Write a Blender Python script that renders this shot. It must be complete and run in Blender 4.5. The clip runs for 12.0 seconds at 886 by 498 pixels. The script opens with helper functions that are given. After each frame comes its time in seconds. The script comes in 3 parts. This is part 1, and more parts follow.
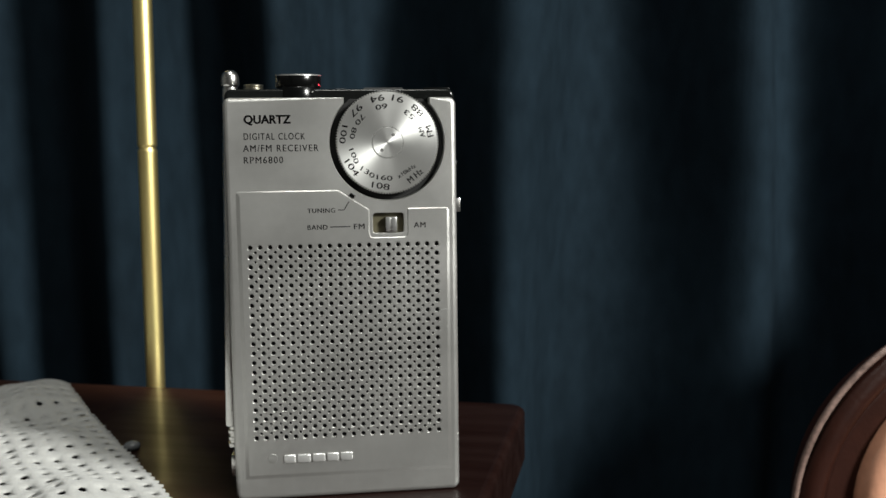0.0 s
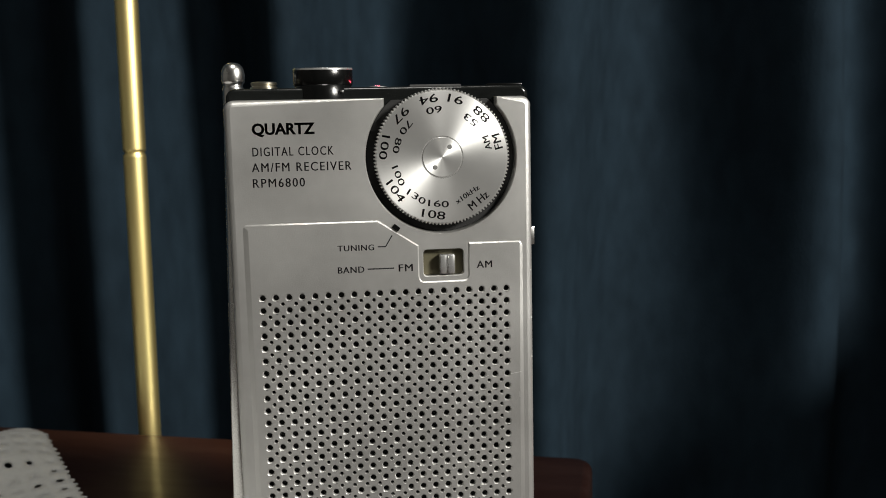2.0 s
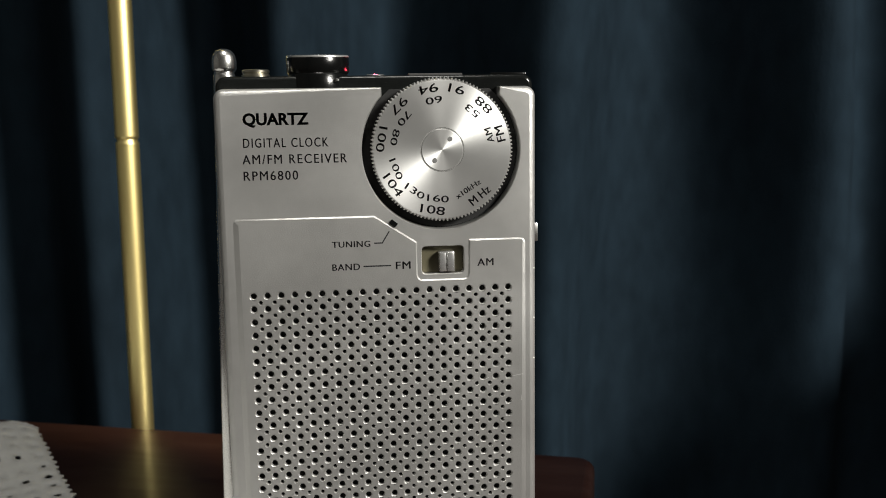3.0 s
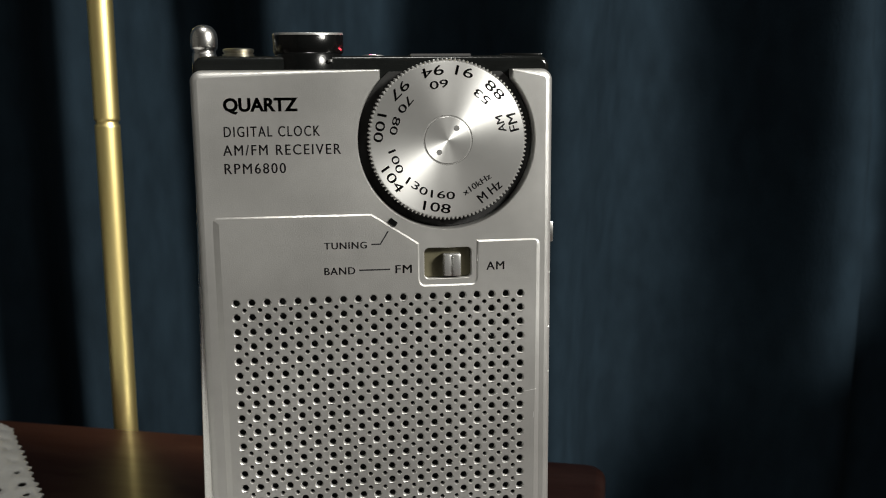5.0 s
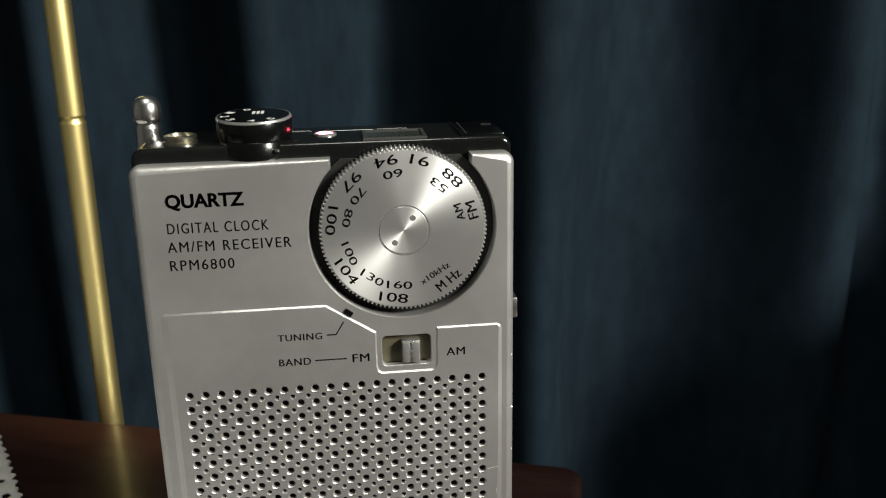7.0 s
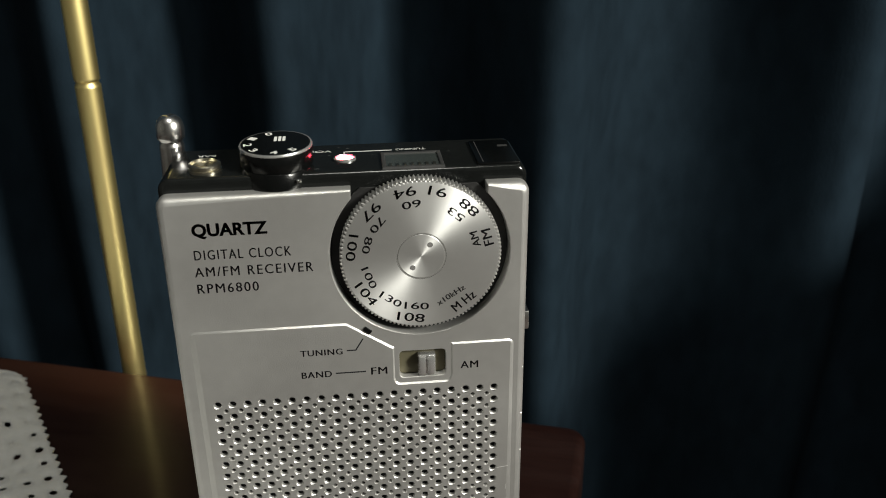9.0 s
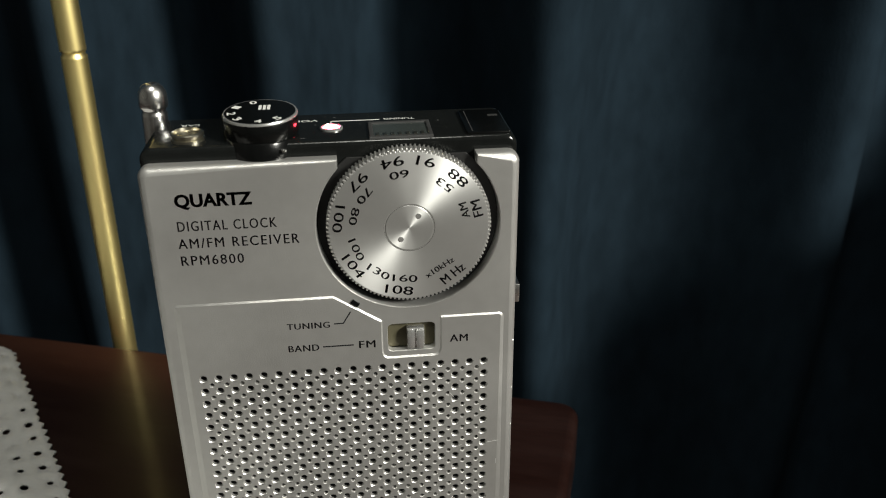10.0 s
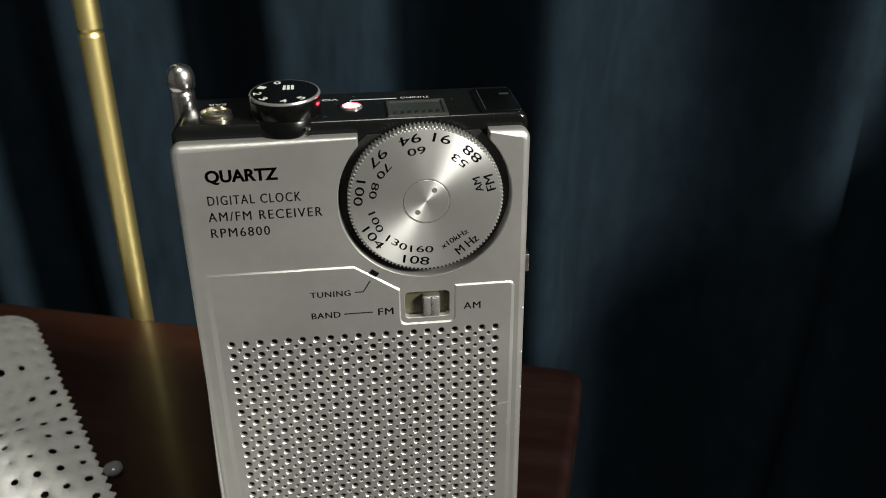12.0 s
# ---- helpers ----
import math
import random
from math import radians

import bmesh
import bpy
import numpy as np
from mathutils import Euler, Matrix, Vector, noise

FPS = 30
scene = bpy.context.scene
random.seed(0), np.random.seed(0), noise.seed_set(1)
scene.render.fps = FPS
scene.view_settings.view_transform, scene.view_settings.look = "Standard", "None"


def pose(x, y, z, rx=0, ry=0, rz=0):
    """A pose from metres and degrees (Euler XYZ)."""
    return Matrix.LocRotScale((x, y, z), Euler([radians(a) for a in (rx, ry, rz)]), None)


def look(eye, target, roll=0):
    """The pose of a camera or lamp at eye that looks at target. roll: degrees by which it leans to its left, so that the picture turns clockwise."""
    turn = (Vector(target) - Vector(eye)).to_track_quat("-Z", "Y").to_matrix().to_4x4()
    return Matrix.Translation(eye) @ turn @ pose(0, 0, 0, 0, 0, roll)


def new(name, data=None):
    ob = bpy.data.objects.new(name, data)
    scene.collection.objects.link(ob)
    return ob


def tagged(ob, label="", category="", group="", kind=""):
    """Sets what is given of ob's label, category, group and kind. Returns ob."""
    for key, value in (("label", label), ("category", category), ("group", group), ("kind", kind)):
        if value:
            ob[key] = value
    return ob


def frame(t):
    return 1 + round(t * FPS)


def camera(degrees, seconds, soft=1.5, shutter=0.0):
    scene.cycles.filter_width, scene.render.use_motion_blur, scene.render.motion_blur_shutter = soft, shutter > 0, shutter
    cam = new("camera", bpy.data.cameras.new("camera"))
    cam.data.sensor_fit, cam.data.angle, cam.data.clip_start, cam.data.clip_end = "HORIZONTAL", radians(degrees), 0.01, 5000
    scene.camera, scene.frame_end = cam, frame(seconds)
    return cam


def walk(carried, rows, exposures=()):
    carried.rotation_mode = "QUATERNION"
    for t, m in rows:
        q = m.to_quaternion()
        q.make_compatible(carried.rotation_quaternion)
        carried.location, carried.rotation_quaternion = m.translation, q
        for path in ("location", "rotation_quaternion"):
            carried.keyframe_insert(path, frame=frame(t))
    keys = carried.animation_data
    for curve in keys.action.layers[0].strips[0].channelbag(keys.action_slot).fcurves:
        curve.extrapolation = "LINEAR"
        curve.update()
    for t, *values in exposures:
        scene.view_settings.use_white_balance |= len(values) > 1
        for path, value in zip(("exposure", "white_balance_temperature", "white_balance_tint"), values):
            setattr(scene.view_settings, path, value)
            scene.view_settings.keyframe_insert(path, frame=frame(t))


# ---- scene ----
cam = camera(53.58, 12.0, 0.9, 0.4)
cam.data.dof.use_dof, cam.data.dof.focus_distance, cam.data.dof.aperture_fstop = True, 0.19, 32.0
PATH = [
    (0, (-0.0037, -0.2681, 0.8529), (0.0213, -0.0708, 0.8318), -0.7),
    (0.5, (-0.0044, -0.2464, 0.8516), (0.0203, -0.0490, 0.8306), -0.7),
    (1, (-0.0177, -0.2351, 0.8570), (0.0073, -0.0378, 0.8350), -1.0),
    (1.5, (-0.0139, -0.2127, 0.8585), (0.0109, -0.0156, 0.8348), -1.4),
    (2, (-0.0115, -0.2011, 0.8618), (0.0129, -0.0043, 0.8364), -1.3),
    (2.5, (-0.0110, -0.1971, 0.8632), (0.0130, -0.0004, 0.8362), -1.0),
    (3, (-0.0098, -0.1922, 0.8632), (0.0141, 0.0043, 0.8345), -0.9),
    (3.2, (-0.0084, -0.1896, 0.8634), (0.0150, 0.0070, 0.8332), -0.85),
    (4.8, (-0.0091, -0.1711, 0.8652), (0.0143, 0.0248, 0.8321), -0.55),
    (5, (-0.0088, -0.1712, 0.8648), (0.0156, 0.0244, 0.8314), -0.6),
    (5.5, (-0.0080, -0.1718, 0.8657), (0.0165, 0.0237, 0.8312), -0.8),
    (6, (-0.0057, -0.1687, 0.8743), (0.0186, 0.0255, 0.8332), -0.5),
    (6.5, (-0.0020, -0.1625, 0.8909), (0.0212, 0.0301, 0.8423), -0.6),
    (7, (0.0027, -0.1573, 0.9013), (0.0248, 0.0326, 0.8428), -1.1),
    (7.5, (-0.0028, -0.1584, 0.9058), (0.0195, 0.0301, 0.8426), -1.1),
    (7.7, (-0.0008, -0.1591, 0.9097), (0.0213, 0.0291, 0.8454), -1.0),
    (9.3, (0.0016, -0.1528, 0.9271), (0.0207, 0.0285, 0.8447), -0.6),
    (9.5, (0.0015, -0.1522, 0.9266), (0.0216, 0.0289, 0.8441), -0.5),
    (10, (0.0034, -0.1520, 0.9242), (0.0231, 0.0277, 0.8387), -0.5),
    (10.5, (-0.0006, -0.1555, 0.9274), (0.0197, 0.0233, 0.8401), -0.4),
    (11, (-0.0024, -0.1567, 0.9281), (0.0179, 0.0213, 0.8391), -0.3),
    (11.5, (0.0006, -0.1573, 0.9277), (0.0202, 0.0203, 0.8379), -0.7),
    (12, (-0.0006, -0.1606, 0.9283), (0.0188, 0.0164, 0.8373), -0.7),
]
LOOKS = [(0, 0.0, 6250, 12), (1.5, 0.05, 6450, 15), (5.5, 0.05, 6450, 14), (7.5, 0.05, 6520, 12), (12, 0.05, 6520, 11.5)]
walk(cam, [(t, look(eye, target, roll)) for t, eye, target, roll in PATH], LOOKS)

# ---- light ----
world = bpy.data.worlds.new("room_air")
scene.world = world
world.use_nodes = True
world.node_tree.nodes["Background"].inputs[0].default_value = (0.75, 0.85, 1.0, 1)
world.node_tree.nodes["Background"].inputs[1].default_value = 0.005


def area_lamp(name, eye, target, size, power, colour):
    data = bpy.data.lights.new(name, "AREA")
    data.shape, data.size, data.energy, data.color = "DISK", size, power, colour
    ob = new(name, data)
    ob.matrix_world = look(eye, target)
    return ob


area_lamp("room_lamp", (1.20, -1.03, 1.58), (0, 0, 0.83), 0.34, 49.0, (0.985, 0.985, 0.885))
area_lamp("ceiling_lamp", (0.1, -0.50, 2.47), (0.1, -0.50, 0.0), 0.5, 13.0, (0.985, 0.985, 0.885))

# ---- materials ----
MM = 0.001
TABLE = 0.747


def shader(name, colour, rough=0.5, metal=0.0, spread=0.15, scale=40.0, bump=0.0, bump_scale=400.0, coat=0.0, stretch=(1, 1, 1), rough_spread=0.1, sheen=0.0, gloss=0.5, aniso=None, coat_rough=0.12, scuff=0.0, far_tint=None):
    """A surface with two scales of variation in colour and roughness, and a fine relief.
    scuff: share of pale rubbed specks. far_tint: colour to which the wood turns along the left of the far edge, which
    runs through its origin."""
    m = bpy.data.materials.new(name)
    m.use_nodes = True
    nt = m.node_tree
    n, l = nt.nodes, nt.links
    b = n["Principled BSDF"]
    tc = n.new("ShaderNodeTexCoord")
    mp = n.new("ShaderNodeMapping")
    mp.inputs["Scale"].default_value = stretch
    l.new(tc.outputs["Object"], mp.inputs["Vector"])
    big, small = n.new("ShaderNodeTexNoise"), n.new("ShaderNodeTexNoise")
    big.inputs["Scale"].default_value, big.inputs["Detail"].default_value = scale, 3
    small.inputs["Scale"].default_value, small.inputs["Detail"].default_value = scale * 9, 4
    for t in (big, small):
        l.new(mp.outputs[0], t.inputs["Vector"])
    add = n.new("ShaderNodeMath")
    add.operation = "MULTIPLY_ADD"
    add.inputs[1].default_value = 0.5
    l.new(small.outputs["Fac"], add.inputs[0])
    half = n.new("ShaderNodeMath")
    half.operation = "MULTIPLY"
    half.inputs[1].default_value = 0.5
    l.new(big.outputs["Fac"], half.inputs[0])
    l.new(half.outputs[0], add.inputs[2])
    ramp = n.new("ShaderNodeMapRange")
    ramp.inputs["From Min"].default_value, ramp.inputs["From Max"].default_value = 0.3, 0.7
    ramp.inputs["To Min"].default_value, ramp.inputs["To Max"].default_value = 1 - spread, 1 + spread
    l.new(add.outputs[0], ramp.inputs["Value"])
    mul = n.new("ShaderNodeVectorMath")
    mul.operation = "SCALE"
    mul.inputs[0].default_value = colour
    l.new(ramp.outputs[0], mul.inputs["Scale"])
    paint = mul.outputs[0]
    if scuff:
        sn, sr, sm = n.new("ShaderNodeTexNoise"), n.new("ShaderNodeMapRange"), n.new("ShaderNodeMix")
        sn.inputs["Scale"].default_value, sn.inputs["Detail"].default_value, sn.inputs["Roughness"].default_value = 420, 6, 0.72
        l.new(mp.outputs[0], sn.inputs["Vector"])
        sr.inputs["From Min"].default_value, sr.inputs["From Max"].default_value = 0.74 - scuff, 0.80 - scuff
        l.new(sn.outputs["Fac"], sr.inputs["Value"])
        sm.data_type = "RGBA"
        l.new(sr.outputs[0], sm.inputs["Factor"])
        l.new(paint, sm.inputs["A"])
        sm.inputs["B"].default_value = (0.16, 0.16, 0.155, 1)
        paint = sm.outputs["Result"]
    # blend to a paler, redder colour along the far edge, left part only
    if far_tint:
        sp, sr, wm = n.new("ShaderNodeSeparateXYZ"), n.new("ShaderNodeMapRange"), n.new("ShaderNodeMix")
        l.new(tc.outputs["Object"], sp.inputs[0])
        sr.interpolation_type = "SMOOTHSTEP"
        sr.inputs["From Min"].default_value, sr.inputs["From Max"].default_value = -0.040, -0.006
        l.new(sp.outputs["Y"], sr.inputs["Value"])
        side, both, far_mask = n.new("ShaderNodeMapRange"), n.new("ShaderNodeMath"), n.new("ShaderNodeMath")
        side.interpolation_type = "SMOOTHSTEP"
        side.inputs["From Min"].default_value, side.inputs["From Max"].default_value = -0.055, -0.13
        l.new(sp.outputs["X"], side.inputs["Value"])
        both.operation = far_mask.operation = "MULTIPLY"
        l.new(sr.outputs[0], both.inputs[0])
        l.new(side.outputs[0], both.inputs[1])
        l.new(both.outputs[0], far_mask.inputs[0])
        l.new(ramp.outputs[0], far_mask.inputs[1])
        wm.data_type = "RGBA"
        l.new(far_mask.outputs[0], wm.inputs["Factor"])
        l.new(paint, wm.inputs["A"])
        wm.inputs["B"].default_value = (*far_tint, 1)
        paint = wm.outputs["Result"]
    l.new(paint, b.inputs["Base Color"])
    rr = n.new("ShaderNodeMapRange")
    rr.inputs["From Min"].default_value, rr.inputs["From Max"].default_value = 0.3, 0.7
    rr.inputs["To Min"].default_value, rr.inputs["To Max"].default_value = max(0.02, rough * (1 - rough_spread)), min(1, rough * (1 + rough_spread))
    l.new(big.outputs["Fac"], rr.inputs["Value"])
    l.new(rr.outputs[0], b.inputs["Roughness"])
    b.inputs["Metallic"].default_value = metal
    b.inputs["Specular IOR Level"].default_value = gloss
    b.inputs["Coat Weight"].default_value = coat
    b.inputs["Coat Roughness"].default_value = coat_rough
    b.inputs["Sheen Weight"].default_value = sheen
    if bump:
        bn, bp = n.new("ShaderNodeTexNoise"), n.new("ShaderNodeBump")
        bn.inputs["Scale"].default_value, bn.inputs["Detail"].default_value = bump_scale, 3
        bp.inputs["Strength"].default_value, bp.inputs["Distance"].default_value = bump, 0.0005
        l.new(mp.outputs[0], bn.inputs["Vector"])
        l.new(bn.outputs["Fac"], bp.inputs["Height"])
        l.new(bp.outputs[0], b.inputs["Normal"])
    if aniso:
        tg = n.new("ShaderNodeTangent")
        tg.direction_type, tg.axis = "RADIAL", aniso
        l.new(tg.outputs[0], b.inputs["Tangent"])
        b.inputs["Anisotropic"].default_value, b.inputs["Anisotropic Rotation"].default_value = 0.77, 0.25
    return m


SILVER = shader("silver_paint", (0.565, 0.56, 0.545), 0.34, 0.75, 0.055, 35, 0.17, 8000, rough_spread=0.2)
SILVER_EDGE = shader("polished_silver", (0.80, 0.80, 0.79), 0.25, 0.85, 0.04, 60)
BLACK = shader("black_plastic", (0.003, 0.0033, 0.0033), 0.2, 0, 0.25, 80, 0.05, 3000, gloss=0.35)
SHELL = shader("scuffed_black_plastic", (0.0065, 0.0072, 0.007), 0.15, 0, 0.25, 80, 0.05, 3000, gloss=0.35, scuff=0.075)
BLACK_MATT = shader("matt_black_plastic", (0.004, 0.004, 0.004), 0.6, 0, 0.2, 80)
SPUN = shader("spun_aluminium", (0.77, 0.77, 0.755), 0.45, 0.85, 0.03, 60, aniso="Y")
POLISHED = shader("bright_metal", (0.92, 0.92, 0.91), 0.3, 0.7, 0.03, 60)
CHROME = shader("chrome", (0.84, 0.83, 0.81), 0.26, 1.0, 0.03, 60)
NICKEL = shader("dull_nickel", (0.62, 0.58, 0.47), 0.28, 1.0, 0.08, 300)
INK = shader("black_ink", (0.012, 0.012, 0.013), 0.55, 0, 0.2, 900)
WHITE_INK = shader("white_ink", (0.62, 0.62, 0.6), 0.5, 0, 0.1, 900)
OLIVE = shader("olive_switch_plate", (0.10, 0.09, 0.055), 0.45, 0.2, 0.15, 300)
GLASS_DARK = shader("smoked_window", (0.035, 0.041, 0.039), 0.12, 0, 0.2, 200)
BRASS = shader("brass", (1.0, 0.81, 0.35), 0.42, 1.0, 0.08, 30, 0.04, 900, stretch=(1, 1, 0.15))
WOOD = shader("dark_mahogany", (0.0105, 0.0036, 0.0026), 0.46, 0, 0.28, 14, 0.06, 260, 0.14, (1, 8, 8), 0.25, gloss=0.2, coat_rough=0.17, far_tint=(0.034, 0.0125, 0.0066))
CLOTH = shader("white_cloth", (0.48, 0.48, 0.465), 0.9, 0, 0.08, 60, 0.5, 2200, sheen=0.3)
CURTAIN = shader("teal_curtain", (0.0102, 0.0184, 0.0266), 0.9, 0, 0.35, 9, 0.35, 900, gloss=0.05, stretch=(1, 1, 0.5))
LEATHER = shader("dark_brown_leather", (0.022, 0.006, 0.0035), 0.38, 0, 0.3, 12, 0.2, 500, 0.1, gloss=0.3)
TAN = shader("tan_leather", (0.72, 0.36, 0.23), 0.2, 0, 0.25, 14, 0.2, 500, 0.5)
PIPING = shader("pale_piping", (0.20, 0.135, 0.115), 0.35, 0, 0.6, 60, 0.25, 500, 0.3)
PLASTER = shader("plaster", (0.12, 0.118, 0.11), 0.8, 0, 0.06, 2, 0.2, 120)
CARPET = shader("floor_carpet", (0.05, 0.035, 0.03), 0.95, 0, 0.3, 12, 0.6, 700)
DARK_GREY = shader("dark_grey_paint", (0.03, 0.03, 0.03), 0.5, 0, 0.15, 300)
BEAD = shader("cloudy_bead", (0.13, 0.135, 0.14), 0.2, 0, 0.1, 200)

RED = bpy.data.materials.new("lit_red_led")
RED.use_nodes = True
red = RED.node_tree.nodes["Principled BSDF"]
red.inputs["Base Color"].default_value = (0.8, 0.05, 0.06, 1)
red.inputs["Emission Color"].default_value = (1.0, 0.05, 0.085, 1)
red.inputs["Emission Strength"].default_value = 70.0


# ---- mesh helpers ----
def link(name, bm, material, parent=None, label="", smooth=None):
    me = bpy.data.meshes.new(name)
    bm.to_mesh(me)
    bm.free()
    return place(name, me, material, parent, label, smooth)


def place(name, me, material, parent=None, label="", smooth=None):
    me.materials.clear()
    me.materials.append(material)
    if smooth:
        me.shade_smooth()
        me.set_sharp_from_angle(angle=radians(smooth))
    ob = new(name, me)
    ob.parent = parent
    if label:
        tagged(ob, label)
    return ob


def part(name, bm, material, parent, label="", smooth=None):
    return link(name, bm, material, parent, label, smooth)


def thing(name, at, label, category, group="", kind="", turn=0):
    ob = new(name)
    ob.empty_display_size = 0.02
    ob.matrix_world = pose(*at, 0, 0, turn)
    return tagged(ob, label, category, group, kind)


def arc(cx, cz, r, a0, a1, n):
    return [(cx + r * math.cos(radians(a0 + (a1 - a0) * i / n)), cz + r * math.sin(radians(a0 + (a1 - a0) * i / n))) for i in range(n + 1)]


def rounded(x0, z0, x1, z1, r, n=6):
    return arc(x1 - r, z0 + r, r, -90, 0, n) + arc(x1 - r, z1 - r, r, 0, 90, n) + arc(x0 + r, z1 - r, r, 90, 180, n) + arc(x0 + r, z0 + r, r, 180, 270, n)


def offset(loop, d):
    """Moves a counter-clockwise loop inwards by d, a number or one for each point."""
    out, n = [], len(loop)
    for i, p in enumerate(loop):
        a, b = Vector(p) - Vector(loop[i - 1]), Vector(loop[(i + 1) % n]) - Vector(p)
        na = Vector((-a.y, a.x)).normalized()
        nb = Vector((-b.y, b.x)).normalized()
        k = na + nb
        k = k / max(0.35, k.dot(na)) if k.length > 1e-6 else na
        di = d[i] if isinstance(d, (list, tuple)) else d
        out.append((p[0] + k.x * di, p[1] + k.y * di))
    return out


def plate(bm, outer, holes=(), y0=0.0, y1=1.0, bevel=0.3, hole_bevel=0.1, steps=3, back=True, to=None, depth=None):
    """A plate in the x-z plane in millimetres, front at y0 and back at y1, with rounded front edges. Loops are counter-clockwise.
    depth: how far back the bevel goes, if not as far as it is wide. to: another way of putting (x, y, z) into the mesh."""
    to = to or (lambda x, y, z: (x * MM, y * MM, z * MM))
    rings = []
    for loop, bev, sign in [(outer, bevel, 1)] + [(h, hole_bevel, -1) for h in holes]:
        rows = []
        most = max(bev) if isinstance(bev, (list, tuple)) else bev
        most = depth if depth and sign > 0 else most
        for k in range(steps + 1):
            a = radians(90 * k / steps)
            inset = 1 - math.sin(a)
            d = [sign * b * inset for b in bev] if isinstance(bev, (list, tuple)) else sign * bev * inset
            pts = offset(loop, d)
            rows.append([bm.verts.new(to(x, y0 + most * (1 - math.cos(a)), z)) for x, z in pts])
        rows.append([bm.verts.new(to(x, y1, z)) for x, z in loop])
        rings.append((rows, sign))
        n = len(loop)
        for ra, rb in zip(rows, rows[1:]):
            for i in range(n):
                f = (ra[i], rb[i], rb[(i + 1) % n], ra[(i + 1) % n])
                bm.faces.new(f if sign > 0 else f[::-1])
    from_loops = mathutils_tess([[v.co for v in rows[0]] for rows, _ in rings])
    flat = [bm.verts.new(v.co) for rows, _ in rings for v in rows[0]]
    for tri in from_loops:
        try:
            bm.faces.new([flat[i] for i in tri])
        except ValueError:
            pass
    if back:
        flat = [v for rows, _ in rings for v in rows[-1]]
        for tri in mathutils_tess([[v.co for v in rows[-1]] for rows, _ in rings]):
            try:
                bm.faces.new([flat[i] for i in tri])
            except ValueError:
                pass
    bmesh.ops.recalc_face_normals(bm, faces=bm.faces)
    return bm


def mathutils_tess(loops):
    from mathutils.geometry import tessellate_polygon
    big = 1000.0
    return tessellate_polygon([[Vector((c.x * big, c.y * big, c.z * big)) for c in loop] for loop in loops])


def lathe(bm, profile, n=32, axis="z", at=(0, 0, 0), teeth=None):
    """Turns a profile of (radius, height) in millimetres round an axis."""
    rows = []
    for j, (r, h) in enumerate(profile):
        row = []
        for i in range(n):
            a = 2 * math.pi * i / n
            rr = r + (teeth(i, j) if teeth else 0)
            p = (rr * math.cos(a), rr * math.sin(a), h) if axis == "z" else (rr * math.cos(a), h, rr * math.sin(a))
            row.append(bm.verts.new(((p[0] + at[0]) * MM, (p[1] + at[1]) * MM, (p[2] + at[2]) * MM)))
        rows.append(row)
    for a, b in zip(rows, rows[1:]):
        for i in range(n):
            bm.faces.new((a[i], a[(i + 1) % n], b[(i + 1) % n], b[i]))
    for row in (rows[0], rows[-1]):
        bm.faces.new(row)
    bmesh.ops.recalc_face_normals(bm, faces=bm.faces)
    return bm


def block(bm, x0, y0, z0, x1, y1, z1, bevel=0.2, segments=2):
    """A box in millimetres with rounded edges."""
    made = bmesh.ops.create_cube(bm, size=1)["verts"]
    for v in made:
        v.co = ((x0 + x1) / 2 + v.co.x * (x1 - x0), (y0 + y1) / 2 + v.co.y * (y1 - y0), (z0 + z1) / 2 + v.co.z * (z1 - z0))
        v.co *= MM
    if bevel:
        edges = list({e for v in made for e in v.link_edges})
        bmesh.ops.bevel(bm, geom=edges, offset=bevel * MM, segments=segments, profile=0.5, affect="EDGES")
    return bm


def lettering(name, body, material, parent, at, height, width=None, turn=0, plane="front", align="left", bold=0.0, space=1.0, heavy=0.0, label=""):
    """Words of a given cap height and width in millimetres; plane: front (x-z, facing -y) or top (x-y, facing up)."""
    cu = bpy.data.curves.new(name, "FONT")
    cu.body, cu.size, cu.offset, cu.resolution_u, cu.space_character = body, 1.0, bold, 3, space
    ob = bpy.data.objects.new(name, cu)
    scene.collection.objects.link(ob)
    bpy.context.view_layer.update()
    me = bpy.data.meshes.new_from_object(ob.evaluated_get(bpy.context.evaluated_depsgraph_get()))
    bpy.data.objects.remove(ob)
    xs, ys = [v.co.x for v in me.vertices], [v.co.y for v in me.vertices]
    x0, x1, y0, y1 = min(xs), max(xs), min(ys), max(ys)
    ky = height / (y1 - y0)
    kx = width / (x1 - x0) if width else ky
    dx = 0 if align == "left" else -(x1 - x0) * kx / 2
    dy = 0 if align == "left" else -height / 2
    c, s = math.cos(radians(turn)), math.sin(radians(turn))
    if heavy:
        bm = bmesh.new()
        for k in (-1, 0, 1):
            before = len(bm.verts)
            bm.from_mesh(me)
            bm.verts.ensure_lookup_table()
            for v in bm.verts[before:]:
                v.co.x += k * heavy / kx
        bm.to_mesh(me)
        bm.free()
    for v in me.vertices:
        u, w = (v.co.x - x0) * kx + dx, (v.co.y - y0) * ky + dy
        u, w = u * c - w * s, u * s + w * c
        if plane == "front":
            v.co = ((at[0] + u) * MM, at[1] * MM, (at[2] + w) * MM)
        else:
            v.co = ((at[0] + u) * MM, (at[1] + w) * MM, at[2] * MM)
    return place(name, me, material, parent, label)


# ---- the room ----
def slab(name, x0, y0, z0, x1, y1, z1, material, label):
    bm = block(bmesh.new(), x0 * 1000, y0 * 1000, z0 * 1000, x1 * 1000, y1 * 1000, z1 * 1000, 0)
    ob = link(name, bm, material)
    return tagged(ob, label, name.split("_")[0], kind="structure")


